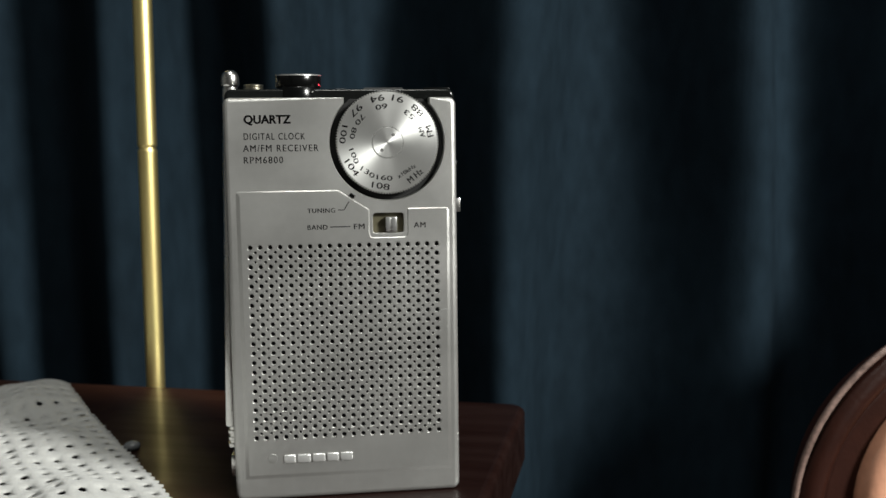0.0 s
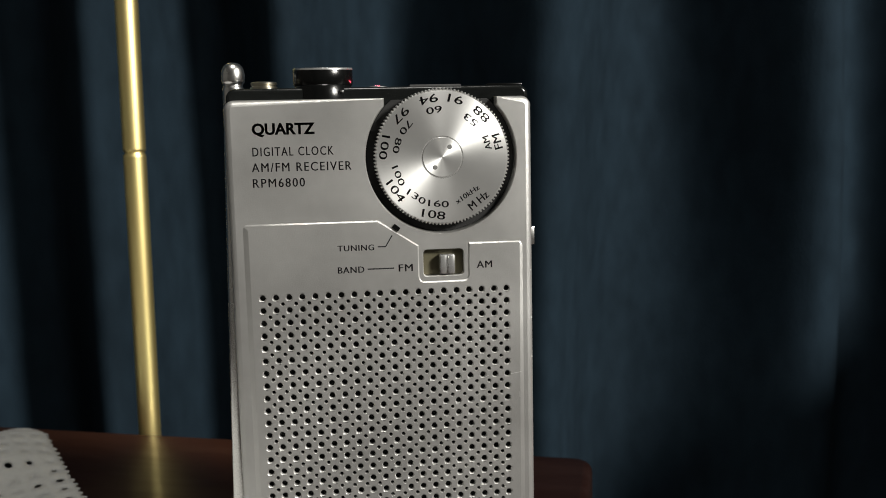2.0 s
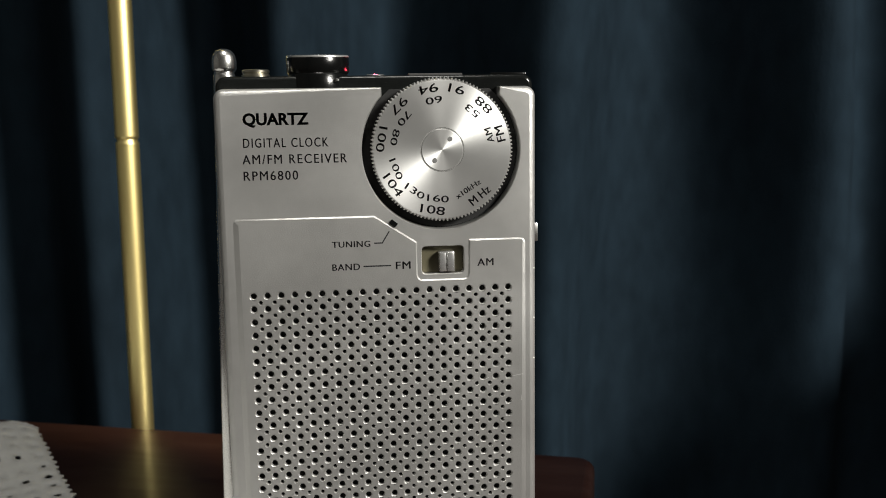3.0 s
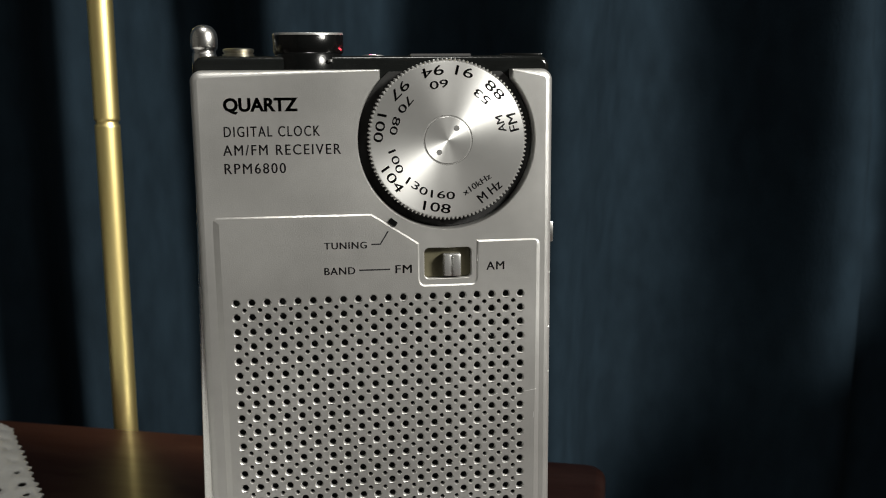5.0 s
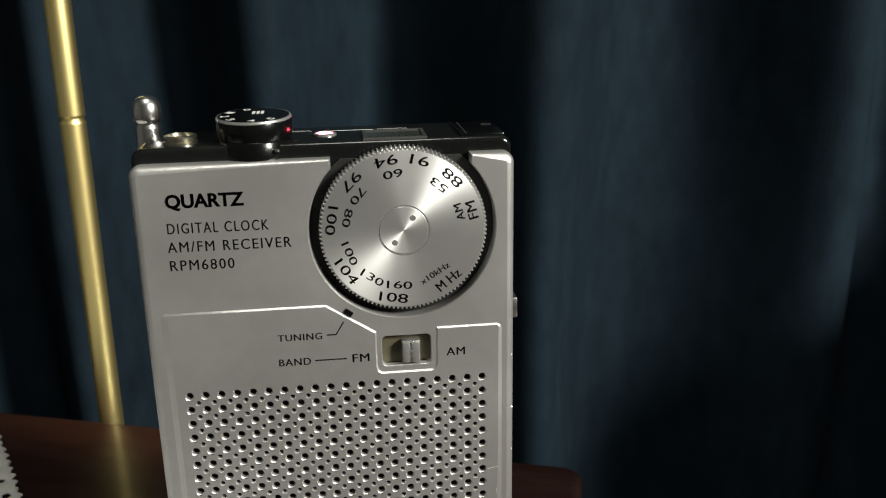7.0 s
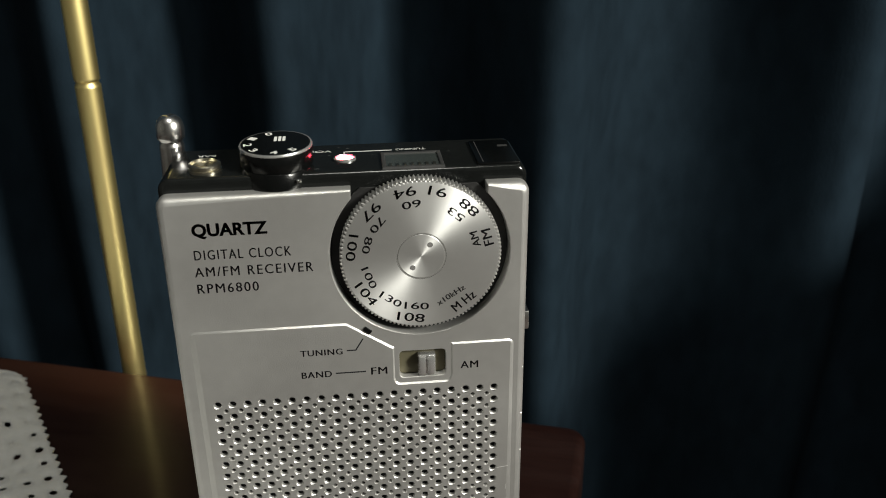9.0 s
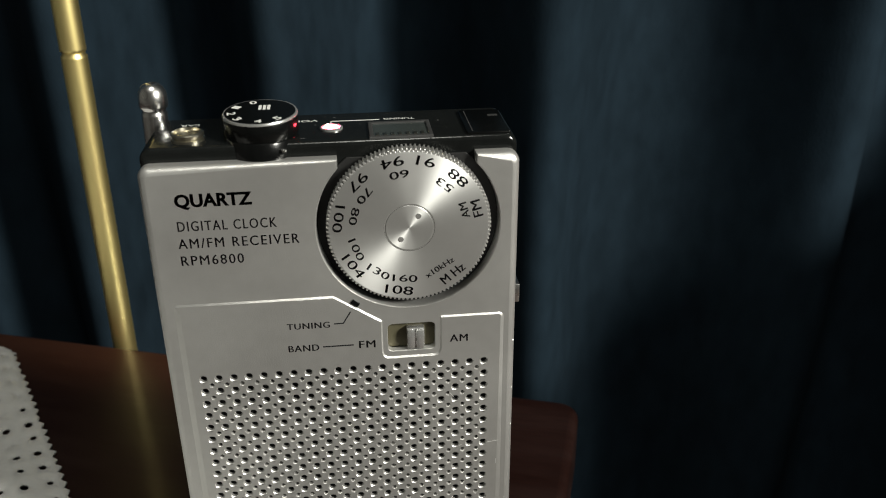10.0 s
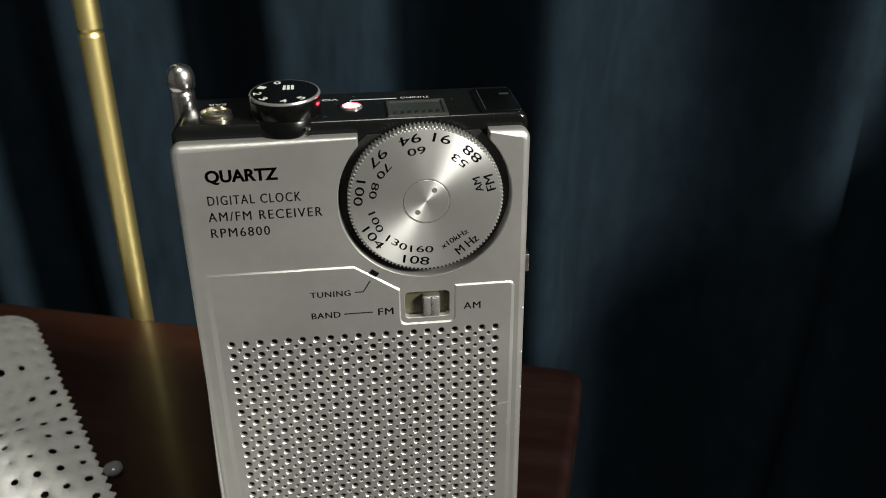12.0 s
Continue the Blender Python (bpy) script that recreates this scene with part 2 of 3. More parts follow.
slab("floor", -1.8, -2.4, -0.1, 2.4, 0.62, 0.0, CARPET, "dark brown carpeted floor of the room")
slab("ceiling", -1.8, -2.4, 2.5, 2.4, 0.62, 2.6, PLASTER, "plain plastered ceiling of the room")
slab("wall_north", -1.8, 0.5, 0.0, 2.4, 0.62, 2.5, PLASTER, "plain plastered wall behind the dark curtain")
slab("wall_south", -1.8, -2.52, 0.0, 2.4, -2.4, 2.5, PLASTER, "plain plastered wall closing the room")
slab("wall_west", -1.92, -2.4, 0.0, -1.8, 0.5, 2.5, PLASTER, "plain plastered wall closing the room")
slab("wall_east", 2.4, -2.4, 0.0, 2.52, 0.5, 2.5, PLASTER, "plain plastered wall closing the room")


# ---- curtain ----
RIDGES = [(-0.60, 0.05, 1.0), (-0.44, 0.04, 0.9), (-0.325, 0.036, 0.9), (-0.215, 0.034, 0.62), (-0.122, 0.034, 1.25), (-0.024, 0.040, 1.14),
          (0.119, 0.036, 1.08), (0.262, 0.0435, 1.0), (0.40, 0.036, 0.9), (0.53, 0.045, 1.0), (0.68, 0.05, 0.9), (0.83, 0.045, 1.0), (0.98, 0.05, 0.9)]


def curtain():
    bm = bmesh.new()
    nx, nz = 560, 26
    rows = []
    for j in range(nz + 1):
        z = 0.02 + 2.4 * j / nz
        row = []
        for i in range(nx + 1):
            x = -0.95 + 2.1 * i / nx
            xs = x + 0.014 * math.sin(2.3 * z + 9 * x) + 0.006 * math.sin(7 * z + 21 * x)
            y = 0.377
            for c, w, h in RIDGES:
                y -= 0.09 * h * math.exp(-((xs - c) / w) ** 2)
            y -= 0.002 * math.sin(70 * xs + 2 * math.sin(3 * z)) + 0.006 * noise.noise((xs * 18, z * 4, 1.5))
            row.append(bm.verts.new((x, y, z)))
        rows.append(row)
    for a, b in zip(rows, rows[1:]):
        for i in range(nx):
            bm.faces.new((a[i], a[i + 1], b[i + 1], b[i]))
    ob = link("curtain", bm, CURTAIN, smooth=80)
    so = ob.modifiers.new("cloth_thickness", "SOLIDIFY")
    so.thickness = 0.0015
    return tagged(ob, "dark teal fabric curtain hanging in soft vertical folds", "curtain")


curtain()


# ---- table ----
def table():
    t = thing("side_table", (0.0785, 0.0925, 0.0), "dark polished mahogany side table with rounded corners", "table", turn=-19.3)
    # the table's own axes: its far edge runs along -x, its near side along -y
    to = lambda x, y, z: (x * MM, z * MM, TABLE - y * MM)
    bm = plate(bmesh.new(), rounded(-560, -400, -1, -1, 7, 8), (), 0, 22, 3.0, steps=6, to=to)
    part("tabletop", bm, WOOD, t, "polished mahogany top with a paler reddish band along its far edge", smooth=40)
    top = (TABLE - 0.02) * 1000
    for x0, y0, x1, y1 in ((-530, -42, -30, -24), (-530, -376, -30, -358), (-534, -376, -516, -24), (-44, -376, -26, -24)):
        part("apron", block(bmesh.new(), x0, y0, top - 60, x1, y1, top, 1.5), WOOD, t)
    for x in (-535, -25):
        for y in (-375, -25):
            bm = bmesh.new()
            lathe(bm, [(11, 0), (13, 4), (15, 300), (18, 560), (20, top - 4), (20, top)], 20, at=(x, y, 0))
            part("leg", bm, WOOD, t, smooth=40)


table()


# ---- brass pole of a lamp behind the table ----
def lamp_pole():
    t = thing("floor_lamp", (-0.0888, 0.1575, 0.0), "tall brass floor lamp pole standing behind the side table", "lamp")
    # the pole leans a little
    t.matrix_world = pose(-0.0978, 0.1575, 0.0, 0, 0.65, 0)
    part("lower_tube", lathe(bmesh.new(), [(4.3, 12), (4.3, 14), (4.3, 856.6), (4.3, 857.2), (3.8, 857.8), (3.8, 858.6)], 40), BRASS, t, smooth=40)
    part("upper_tube", lathe(bmesh.new(), [(3.8, 858.6), (4.3, 859.2), (4.3, 859.8), (4.3, 1599), (4.3, 1600), (3.0, 1601)], 40), BRASS, t, smooth=40)
    part("foot", lathe(bmesh.new(), [(70, 0), (70, 6), (64, 10), (10, 13), (5, 20)], 48), BRASS, t, smooth=40)


lamp_pole()


# ---- armchair ----
def tube(bm, path, radius, n=14):
    """A round roll along a path of points in metres that lies in a plane of constant y."""
    rows = []
    for i, p in enumerate(path):
        a, b = Vector(path[max(0, i - 1)]), Vector(path[min(len(path) - 1, i + 1)])
        d = (b - a).normalized()
        side = Vector((0, 1, 0))
        up = side.cross(d).normalized()
        rows.append([bm.verts.new(Vector(p) + radius * (math.cos(2 * math.pi * k / n) * side + math.sin(2 * math.pi * k / n) * up)) for k in range(n)])
    for a, b in zip(rows, rows[1:]):
        for k in range(n):
            bm.faces.new((a[k], a[(k + 1) % n], b[(k + 1) % n], b[k]))
    bm.faces.new(rows[0])
    bm.faces.new(rows[-1])
    bmesh.ops.recalc_face_normals(bm, faces=bm.faces)
    return bm


def smooth_path(pts, n=8):
    out = []
    for i in range(len(pts) - 1):
        p0, p1, p2, p3 = [Vector(pts[max(0, min(len(pts) - 1, i + k))]) for k in (-1, 0, 1, 2)]
        for k in range(n):
            t = k / n
            out.append(0.5 * (2 * p1 + (p2 - p0) * t + (2 * p0 - 5 * p1 + 4 * p2 - p3) * t * t + (3 * p1 - p0 - 3 * p2 + p3) * t ** 3))
    return out + [Vector(pts[-1])]


def armchair():
    t = thing("armchair", (0.0, 0.0, 0.0), "glossy dark brown leather armchair with tan scrolled arms and pale piping", "armchair")
    # rolled arms, run along y
    roll = [(300 + 110 * math.cos(radians(a)), 700 + 95 * math.sin(radians(a))) for a in range(0, 211, 6)]
    left = [(245, 420), (395, 420), (398, 560)] + roll + [(218, 610), (238, 540)]
    right = [(1600 - x, z) for x, z in reversed(left)]
    for loop, cx in ((left, 308), (right, 1292)):
        loop = [(x + (5.5 if cx < 800 else -5.5), z - 8) for x, z in loop]
        arm = part("arm", plate(bmesh.new(), offset(loop, 11.0), (), 84, 106, 5, steps=5), LEATHER, t, smooth=45)
        arm.location, arm.scale = (-0.0006 if cx < 800 else 0.2566, -0.0429, 0.1365), (0.84, 0.84, 0.84)
        x0 = 310 if cx < 800 else 1205
        part("arm_core", block(bmesh.new(), x0, 100, 430, x0 + 85, 185, 720, 20, 4), LEATHER, arm, smooth=40)
        edge = loop[3:-2] if cx < 800 else loop[2:-3]
        edge = [Vector((x * MM, 0.083, z * MM)) for x, z in edge]
        part("edge_roll", tube(bmesh.new(), [Vector((p.x + (8 if cx < 800 else -8) * MM, 0.087, p.z - 5 * MM)) for p in edge], 0.0065, 12), LEATHER, arm, smooth=60)
        part("piping", tube(bmesh.new(), smooth_path(edge, 2), 0.0015, 8), PIPING, arm, "pale piping along the seam", smooth=60)
        scroll = [Vector(((cx + 76 * math.cos(radians(a))) * MM, 0.082, (694 + 63 * math.sin(radians(a))) * MM)) for a in range(-60, 241, 6)]
        part("scroll_roll", tube(bmesh.new(), scroll, 0.0085, 16), TAN, arm, "tan leather roll", smooth=60)
        disc = [(cx + 72 * math.cos(radians(a)), 694 + 59 * math.sin(radians(a))) for a in range(0, 360, 8)]
        part("scroll_face", plate(bmesh.new(), disc, (), 80, 92, 9, steps=5), TAN, arm, "tan leather scroll", smooth=60)
    # the back stands a little outside the arm; unseen, shaped to shade the curtain
    half = [(0.312, 0.42), (0.312, 0.74), (0.318, 0.805), (0.35, 0.836), (0.42, 0.868), (0.47, 0.905), (0.52, 0.955), (0.54, 1.06), (0.55, 1.18), (0.58, 1.26), (0.68, 1.30)]
    mid = 0.8
    line = smooth_path([(x + 0.030, 0.0, z - 0.036) for x, z in half])
    full = line + [Vector((2 * mid - p.x, 0, p.z)) for p in reversed(line)]
    part("unseen_back_edge", tube(bmesh.new(), [Vector((p.x, 0.125, p.z)) for p in full], 0.012), LEATHER, t, smooth=60)
    loop = [(p.x * 1000, p.z * 1000) for p in full][::-1]
    part("unseen_back_panel", plate(bmesh.new(), loop, (), 110, 140, 6, steps=4), LEATHER, t, smooth=40)
    part("seat", block(bmesh.new(), 345, -300, 300, 1255, 108, 500, 35, 5), LEATHER, t, smooth=40)
    for x in (330, 1270):
        for y in (-260, 60):
            part("leg", lathe(bmesh.new(), [(16, 0), (20, 20), (26, 425)], 16, at=(x, y, 0)), WOOD, t, smooth=40)


armchair()


# ---- perforated cloth ----
def cloth():
    bm = bmesh.new()
    pa, pb, na, nb = 8.6, 6.4, 26, 26
    corner = 14.0
    def at(a, b):
        # a rounded corner, and a soft swell near it
        u, v = max(0, 1 - a / corner), max(0, 1 - b / corner)
        if u > 0 and v > 0:
            u, v = u * math.sqrt(max(0, 1 - v * v / 2)), v * math.sqrt(max(0, 1 - u * u / 2))
            a, b = corner * (1 - u), corner * (1 - v)
        x, y = -130.0 + 0.449 * a - 0.893 * b, 151 - 0.893 * a - 0.449 * b
        edge = min(1, max(0, b) / 22)
        h = 1.3 + 5.2 * math.exp(-((a - 6) / 34) ** 2 - ((b - 10) / 20) ** 2)
        h += edge * (2.6 * math.sin(a / 21 + b / 31) ** 2 + 1.3 * math.sin(a / 9.0 - b / 11.0) + 2.2 * noise.noise((a / 16, b / 16, 0.3)))
        h += 1.5 * math.exp(-((a - 120) / 10) ** 2 - ((b - 30) / 16) ** 2)
        return Vector((x * MM, y * MM, TABLE + max(2.0 if a < 26 else 1.0, h) * MM))
    rnd = random.Random(4)
    cache = {}
    def vert(a, b):
        key = (round(a, 3), round(b, 3))
        if key not in cache:
            cache[key] = bm.verts.new(at(a, b))
        return cache[key]
    sq = [(0, 0), (0.5, 0), (1, 0), (1, 0.5), (1, 1), (0.5, 1), (0, 1), (0, 0.5)]
    for i in range(na):
        for j in range(nb):
            a0, b0 = i * pa, j * pb
            r = 0.95 + 0.5 * rnd.random()
            if rnd.random() < (0.85 if a0 < 36 else 0.4 if a0 < 60 else 0.15):
                r = 0.2
            ca, cb = a0 + pa * (0.5 + rnd.uniform(-0.05, 0.05)), b0 + pb * (0.5 + rnd.uniform(-0.05, 0.05))
            outer = [vert(a0 + u * pa, b0 + v * pb) for u, v in sq]
            inner = []
            for u, v in sq:
                d = Vector((u - 0.5, v - 0.5)).normalized() * r
                inner.append(bm.verts.new(at(ca + 1.25 * d.x, cb + d.y)))
            for k in range(8):
                bm.faces.new((outer[k], outer[(k + 1) % 8], inner[(k + 1) % 8], inner[k]))
    for i in range(na * 2):
        tip = bm.verts.new(at((i + 0.5) * pa / 2, -0.9 - 1.0 * rnd.random()))
        bm.faces.new((vert(i * pa / 2, 0), tip, vert((i + 1) * pa / 2, 0)))
    for j in range(nb * 2):
        tip = bm.verts.new(at(-1.6, (j + 0.5) * pb / 2))
        bm.faces.new((vert(0, j * pb / 2), vert(0, (j + 1) * pb / 2), tip))
    bmesh.ops.recalc_face_normals(bm, faces=bm.faces)
    ob = link("cloth", bm, CLOTH, smooth=50)
    so = ob.modifiers.new("thickness", "SOLIDIFY")
    so.thickness = 0.0008
    return tagged(ob, "white perforated cloth with a pinked zigzag edge lying on the table", "cloth")


cloth()

bm = bmesh.new()
lathe(bm, [(2.2, 0), (2.8, 0.5), (3.0, 1.4), (2.6, 2.4), (1.5, 3.0), (0.4, 3.25)], 20, at=(-78.5, 57, 747))
tagged(link("bead", bm, BEAD, smooth=60), "small cloudy grey bead lying beside the cloth", "bead")


# ---- the pocket radio ----
RADIO_AT = (0, 0, TABLE)
DX, DZ = 13.65, 110.15


def pocket_radio():
    t = thing("pocket_radio", RADIO_AT, "silver and black pocket radio with a round tuning dial standing upright", "radio")
    # silver front with the bay of the dial, the switch window and the opening of the grille
    right, left = 26.5 - DX, 0.8 - DX
    ring = 17.4
    a_right, a_left = math.degrees(math.acos(right / ring)), math.degrees(math.acos(left / ring))
    bay = [(26.5, 123.8)] + arc(DX, DZ, ring, a_right, a_left - 360, 72) + [(0.8, 123.8)]
    outline = arc(32.3, 2.5, 2.5, -90, 0, 6) + arc(32.6, 121.6, 2.2, 0, 90, 6) + bay + arc(-32.8, 121.6, 2.2, 90, 180, 6) + arc(-32.7, 2.5, 2.5, 180, 270, 6)
    bevels = [1.5] * 14 + [0.3] * len(bay) + [1.5] * 14
    window = rounded(8.8, 82.6, 18.3, 88.8, 0.9, 4)
    opening = rounded(-30.6, 17.6, 30.6, 81.0, 0.3, 2)
    bm = plate(bmesh.new(), outline, (window, opening), 0.1, 3.0, bevels, 0.15, steps=4, back=False)
    part("front_panel", bm, SILVER, t, "satin silver front panel with fine scratches", smooth=35)

    # raised field round the grille
    field = [(32.3, 7.0), (32.3, 89.2), (31.9, 89.9), (31.3, 90.2), (19.4, 90.2)] + [(19.3, 82.6)] + arc(18.2, 82.4, 1.0, 0, -90, 4) + arc(8.9, 82.4, 1.0, -90, -180, 4) + [(7.8, 82.6), (7.8, 89.9), (-1.5, 96.0), (-31.3, 96.0), (-31.8, 95.5), (-32.0, 94.9), (-32.0, 7.0)]
    px, pz, cols, rows = 2.98, 2.955, 20, 21
    gx0, gz0 = -28.31, 79.0 - pz * (rows - 1)
    gx1, gz1 = gx0 + px * (cols - 1), 79.0
    hole = [(gx0 - px / 2, gz0 - pz / 4), (gx1 + px / 2, gz0 - pz / 4), (gx1 + px / 2, gz1 + pz / 4), (gx0 - px / 2, gz1 + pz / 4)]
    bm = field_plate(field, hole)
    part("raised_field", bm, SILVER, t, smooth=35)
    part("speaker_grille", grille(gx0, gz0, px, pz, cols, rows), SILVER, t, "silver grille with staggered large and small holes", smooth=30)
    part("grille_backing", block(bmesh.new(), -32, 2.0, 16, 32, 3.4, 82, 0.1, 1), DARK_GREY, t)

    # black shell
    shell = [(0.6, 0), (33.0, 0)] + arc(32.4, 2.3, 2.2, -80, 0, 5) + arc(32.4, 124.2, 2.3, 0, 90, 6) + arc(-32.4, 124.2, 2.3, 90, 180, 6) + arc(-32.4, 2.3, 2.2, 180, 260, 5) + [(-33.0, 0)]
    part("shell", plate(bmesh.new(), shell, (), 3.0, 20.5, 0.9, steps=3), SHELL, t, "black plastic shell with pale scuffs", smooth=35)
    lip = arc(32.0, 2.5, 2.3, -90, 0, 5) + arc(32.2, 121.0, 2.2, 0, 90, 5) + [(27.2, 123.2), (26.9, 122.0)] + arc(DX, DZ, 17.7, a_right, a_left - 360, 60) + [(0.4, 122.0), (0.1, 123.2)] + [(-3.5, 123.2)] + arc(-32.2, 121.0, 2.2, 90, 180, 5) + arc(-32.0, 2.5, 2.3, 180, 270, 5)
    part("front_lip", plate(bmesh.new(), lip, (window, opening), 1.5, 3.2, 0.5, 0.05, steps=2, back=False), BLACK, t, smooth=35)
    part("dial_bay", plate(bmesh.new(), arc(DX, DZ, 17.3, 130.0, 410.0, 60), (), 2.4, 2.9, 0.05, steps=1), BLACK_MATT, t)

    # tuning dial
    teeth = 116
    bm = lathe(bmesh.new(), [(15.0, 2.2), (15.65, 1.9), (15.65, -0.62), (15.42, -0.88), (15.0, -0.88)], teeth * 4, "y", (DX, 0, DZ), lambda i, j: -0.42 if i % 4 in (2, 3) and j in (1, 2, 3) else 0)
    dial = part("tuning_dial", bm, SILVER, t, "spun aluminium tuning dial with black figures and a knurled rim", smooth=20)
    face = spun_disc([(15.05, -0.89), (14.8, -0.95), (4.85, -0.95)], 96)
    face = part("dial_face", face, SPUN, dial, smooth=25)
    face.location = (DX * MM, 0, DZ * MM)
    groove = part("hub_groove", spun_disc([(4.85, -0.95), (4.78, -0.75), (4.62, -0.75), (4.55, -0.95)], 72), BLACK, dial, smooth=20)
    groove.location = (DX * MM, 0, DZ * MM)
    hub = part("hub", spun_disc([(4.55, -0.95), (4.47, -1.0), (0.05, -1.0)], 72), SPUN, dial, smooth=25)
    hub.location = (DX * MM, 0, DZ * MM)
    for sx in (1, -1):
        part("hub_dimple", lathe(bmesh.new(), [(0.55, -1.0), (0.55, -1.035), (0.4, -1.04)], 16, "y", (DX + 1.72 * sx, 0, DZ + 2.3 * sx)), SILVER_EDGE, dial, smooth=30)
    outer = [("108", -100, 0.845, 5.0), ("104", -145.6, 0.84, 5.0), ("100", 169.3, 0.855, 5.0), ("97", 134, 0.85, 3.9), ("94", 102.3, 0.855, 3.9), ("91", 75.7, 0.855, 3.2), ("88", 46, 0.845, 3.9), ("FM", 14.3, 0.84, 3.4), ("M Hz", -51.2, 0.83, 5.2)]
    inner = [("160", -96, 0.68, 4.4), ("130", -124.7, 0.69, 4.3), ("100", -158.6, 0.695, 4.3), ("80", 164.4, 0.68, 3.2), ("70", 140, 0.68, 3.2), ("60", 98.8, 0.69, 3.3), ("53", 50.9, 0.68, 3.2), ("AM", 16, 0.69, 3.2), ("x10kHz", -57.2, 0.66, 6.3)]
    for words, h, y in ((outer, 1.85, -0.975), (inner, 1.5, -0.975)):
        for word, angle, radius, width in words:
            a = radians(angle)
            bold = 0.0
            hh = 1.2 if word == "x10kHz" else h
            lettering("dial_figure", word, INK, dial, (DX + 15.7 * radius * math.cos(a), y, DZ + 15.7 * radius * math.sin(a)), hh, width * (1.08 if word[0].isdigit() else 1.0), angle + 90, align="centre", bold=bold, heavy=0.05 if "M" in word else 0.035)

    # band switch
    part("switch_well", block(bmesh.new(), 8.0, 1.9, 81.8, 19.0, 2.4, 89.6, 0.05, 1), OLIVE, t)
    sw = part("band_switch", block(bmesh.new(), 12.6, 0.2, 82.9, 16.2, 2.0, 87.5, 0.25), SILVER_EDGE, t, "small chrome sliding switch", smooth=30)
    for x in (12.75, 14.55):
        part("switch_ridge", block(bmesh.new(), x, -0.35, 83.1, x + 1.4, 0.4, 87.3, 0.15), SILVER_EDGE, sw, smooth=30)

    # printing on the front
    y = 0.08
    for word, x, z, h, w, bold in (("QUARTZ", -28.9, 115.55, 3.1, 13.9, 0.032), ("DIGITAL CLOCK", -29.0, 111.3, 2.0, 18.0, 0.0), ("AM/FM RECEIVER", -29.3, 107.8, 2.0, 22.2, 0.0), ("RPM6800", -29.2, 104.3, 2.0, 11.5, 0.0)):
        lettering("print", word, INK, t, (x, y, z), h, w, bold=bold, space=1.0 if bold else 1.22, heavy=0.03 if bold else 0.035)
    y = -0.235
    for word, x, z, h, w in (("TUNING", -10.9, 89.2, 1.35, 8.3), ("BAND", -11.0, 84.1, 1.45, 6.0), ("FM", 3.0, 84.0, 1.65, 3.2), ("AM", 21.3, 84.1, 1.65, 3.6)):
        lettering("print", word, INK, t, (x, y, z), h, w, space=1.12, heavy=0.05)
    part("leader_line", block(bmesh.new(), -4.2, y, 84.70, 1.9, y + 0.03, 85.0, 0), INK, t)
    bm = bmesh.new()
    block(bm, -1.7, y, 89.82, 0.0, y + 0.03, 90.1, 0)
    quad = [(-0.14, 89.82), (0.16, 89.82), (1.82, 92.5), (1.5, 92.5)]
    bm.faces.new([bm.verts.new((x * MM, y * MM, z * MM)) for x, z in quad])
    part("leader_line", bm, INK, t)
    mark = block(bmesh.new(), -0.85, -0.28, -0.55, 0.85, 0.0, 0.55, 0.1, 1)
    mark = part("tuning_mark", mark, BLACK, t)
    mark.matrix_local = pose(2.65 * MM, 0, 94.2 * MM, 0, 38, 0)

    # raised maker's mark: an emblem and five plain blocks
    em = lathe(bmesh.new(), [(1.5, -0.2), (1.45, -0.32), (1.2, -0.36)], 20, "y", (-23.6, 0, 13.4))
    part("emblem", em, SILVER, t, smooth=30)
    x = -20.2
    for w in (3.6, 4.0, 4.0, 3.6, 3.8):
        part("raised_block", block(bmesh.new(), x, -0.65, 11.7, x + w, -0.1, 14.3, 0.35, 3), POLISHED, t, smooth=30)
        x += w + 0.55
    for x, z, r in ((34.35, 83.0, 0.22), (34.3, 71.5, 0.3), (34.4, 62.0, 0.2), (34.3, 18.0, 0.3), (34.4, 16.2, 0.2)):
        part("paint_chip", lathe(bmesh.new(), [(r, 0.9), (r * 0.9, 0.55), (r * 0.4, 0.45)], 9, "y", (x, 0, z)), POLISHED, t)
    # hairline scratches on the field beside the grille
    for x, z, long, tilt in ((30.4, 58.4, 2.6, -8), (21.6, 71.2, 1.8, 55), (23.0, 57.8, 1.5, -25), (31.2, 53.0, 1.3, 88), (19.5, 101.0, 0.9, 35)):
        scratch = part("scratch", block(bmesh.new(), -long / 2, -0.03, -0.05, long / 2, 0.0, 0.05, 0), POLISHED, t)
        scratch.matrix_local = pose(x * MM, (-0.22 if z < 96 else 0.1) * MM, z * MM, 0, tilt, 0)
    top_fittings(t)
    antenna(t)
    for z0, z1, w in ((88.2, 92.6, 2.3), (98.5, 104.5, 1.2)):
        part("side_switch", block(bmesh.new(), 34.0, 7, z0, 34.8 + w * 0.9, 13, z1, 0.3), CHROME if w > 2 else BLACK, t, smooth=30)
    return t


def field_plate(field, hole):
    bm = bmesh.new()
    # the sides fade into the panel, the top edges are crisp
    soft = [1.2 if x < -31.9 or z < 8 else 0.7 if x > 32 else 0.32 for x, z in field]
    return plate(bm, field, (hole,), -0.22, 0.35, soft, 0.0, steps=1, back=False, depth=0.32)


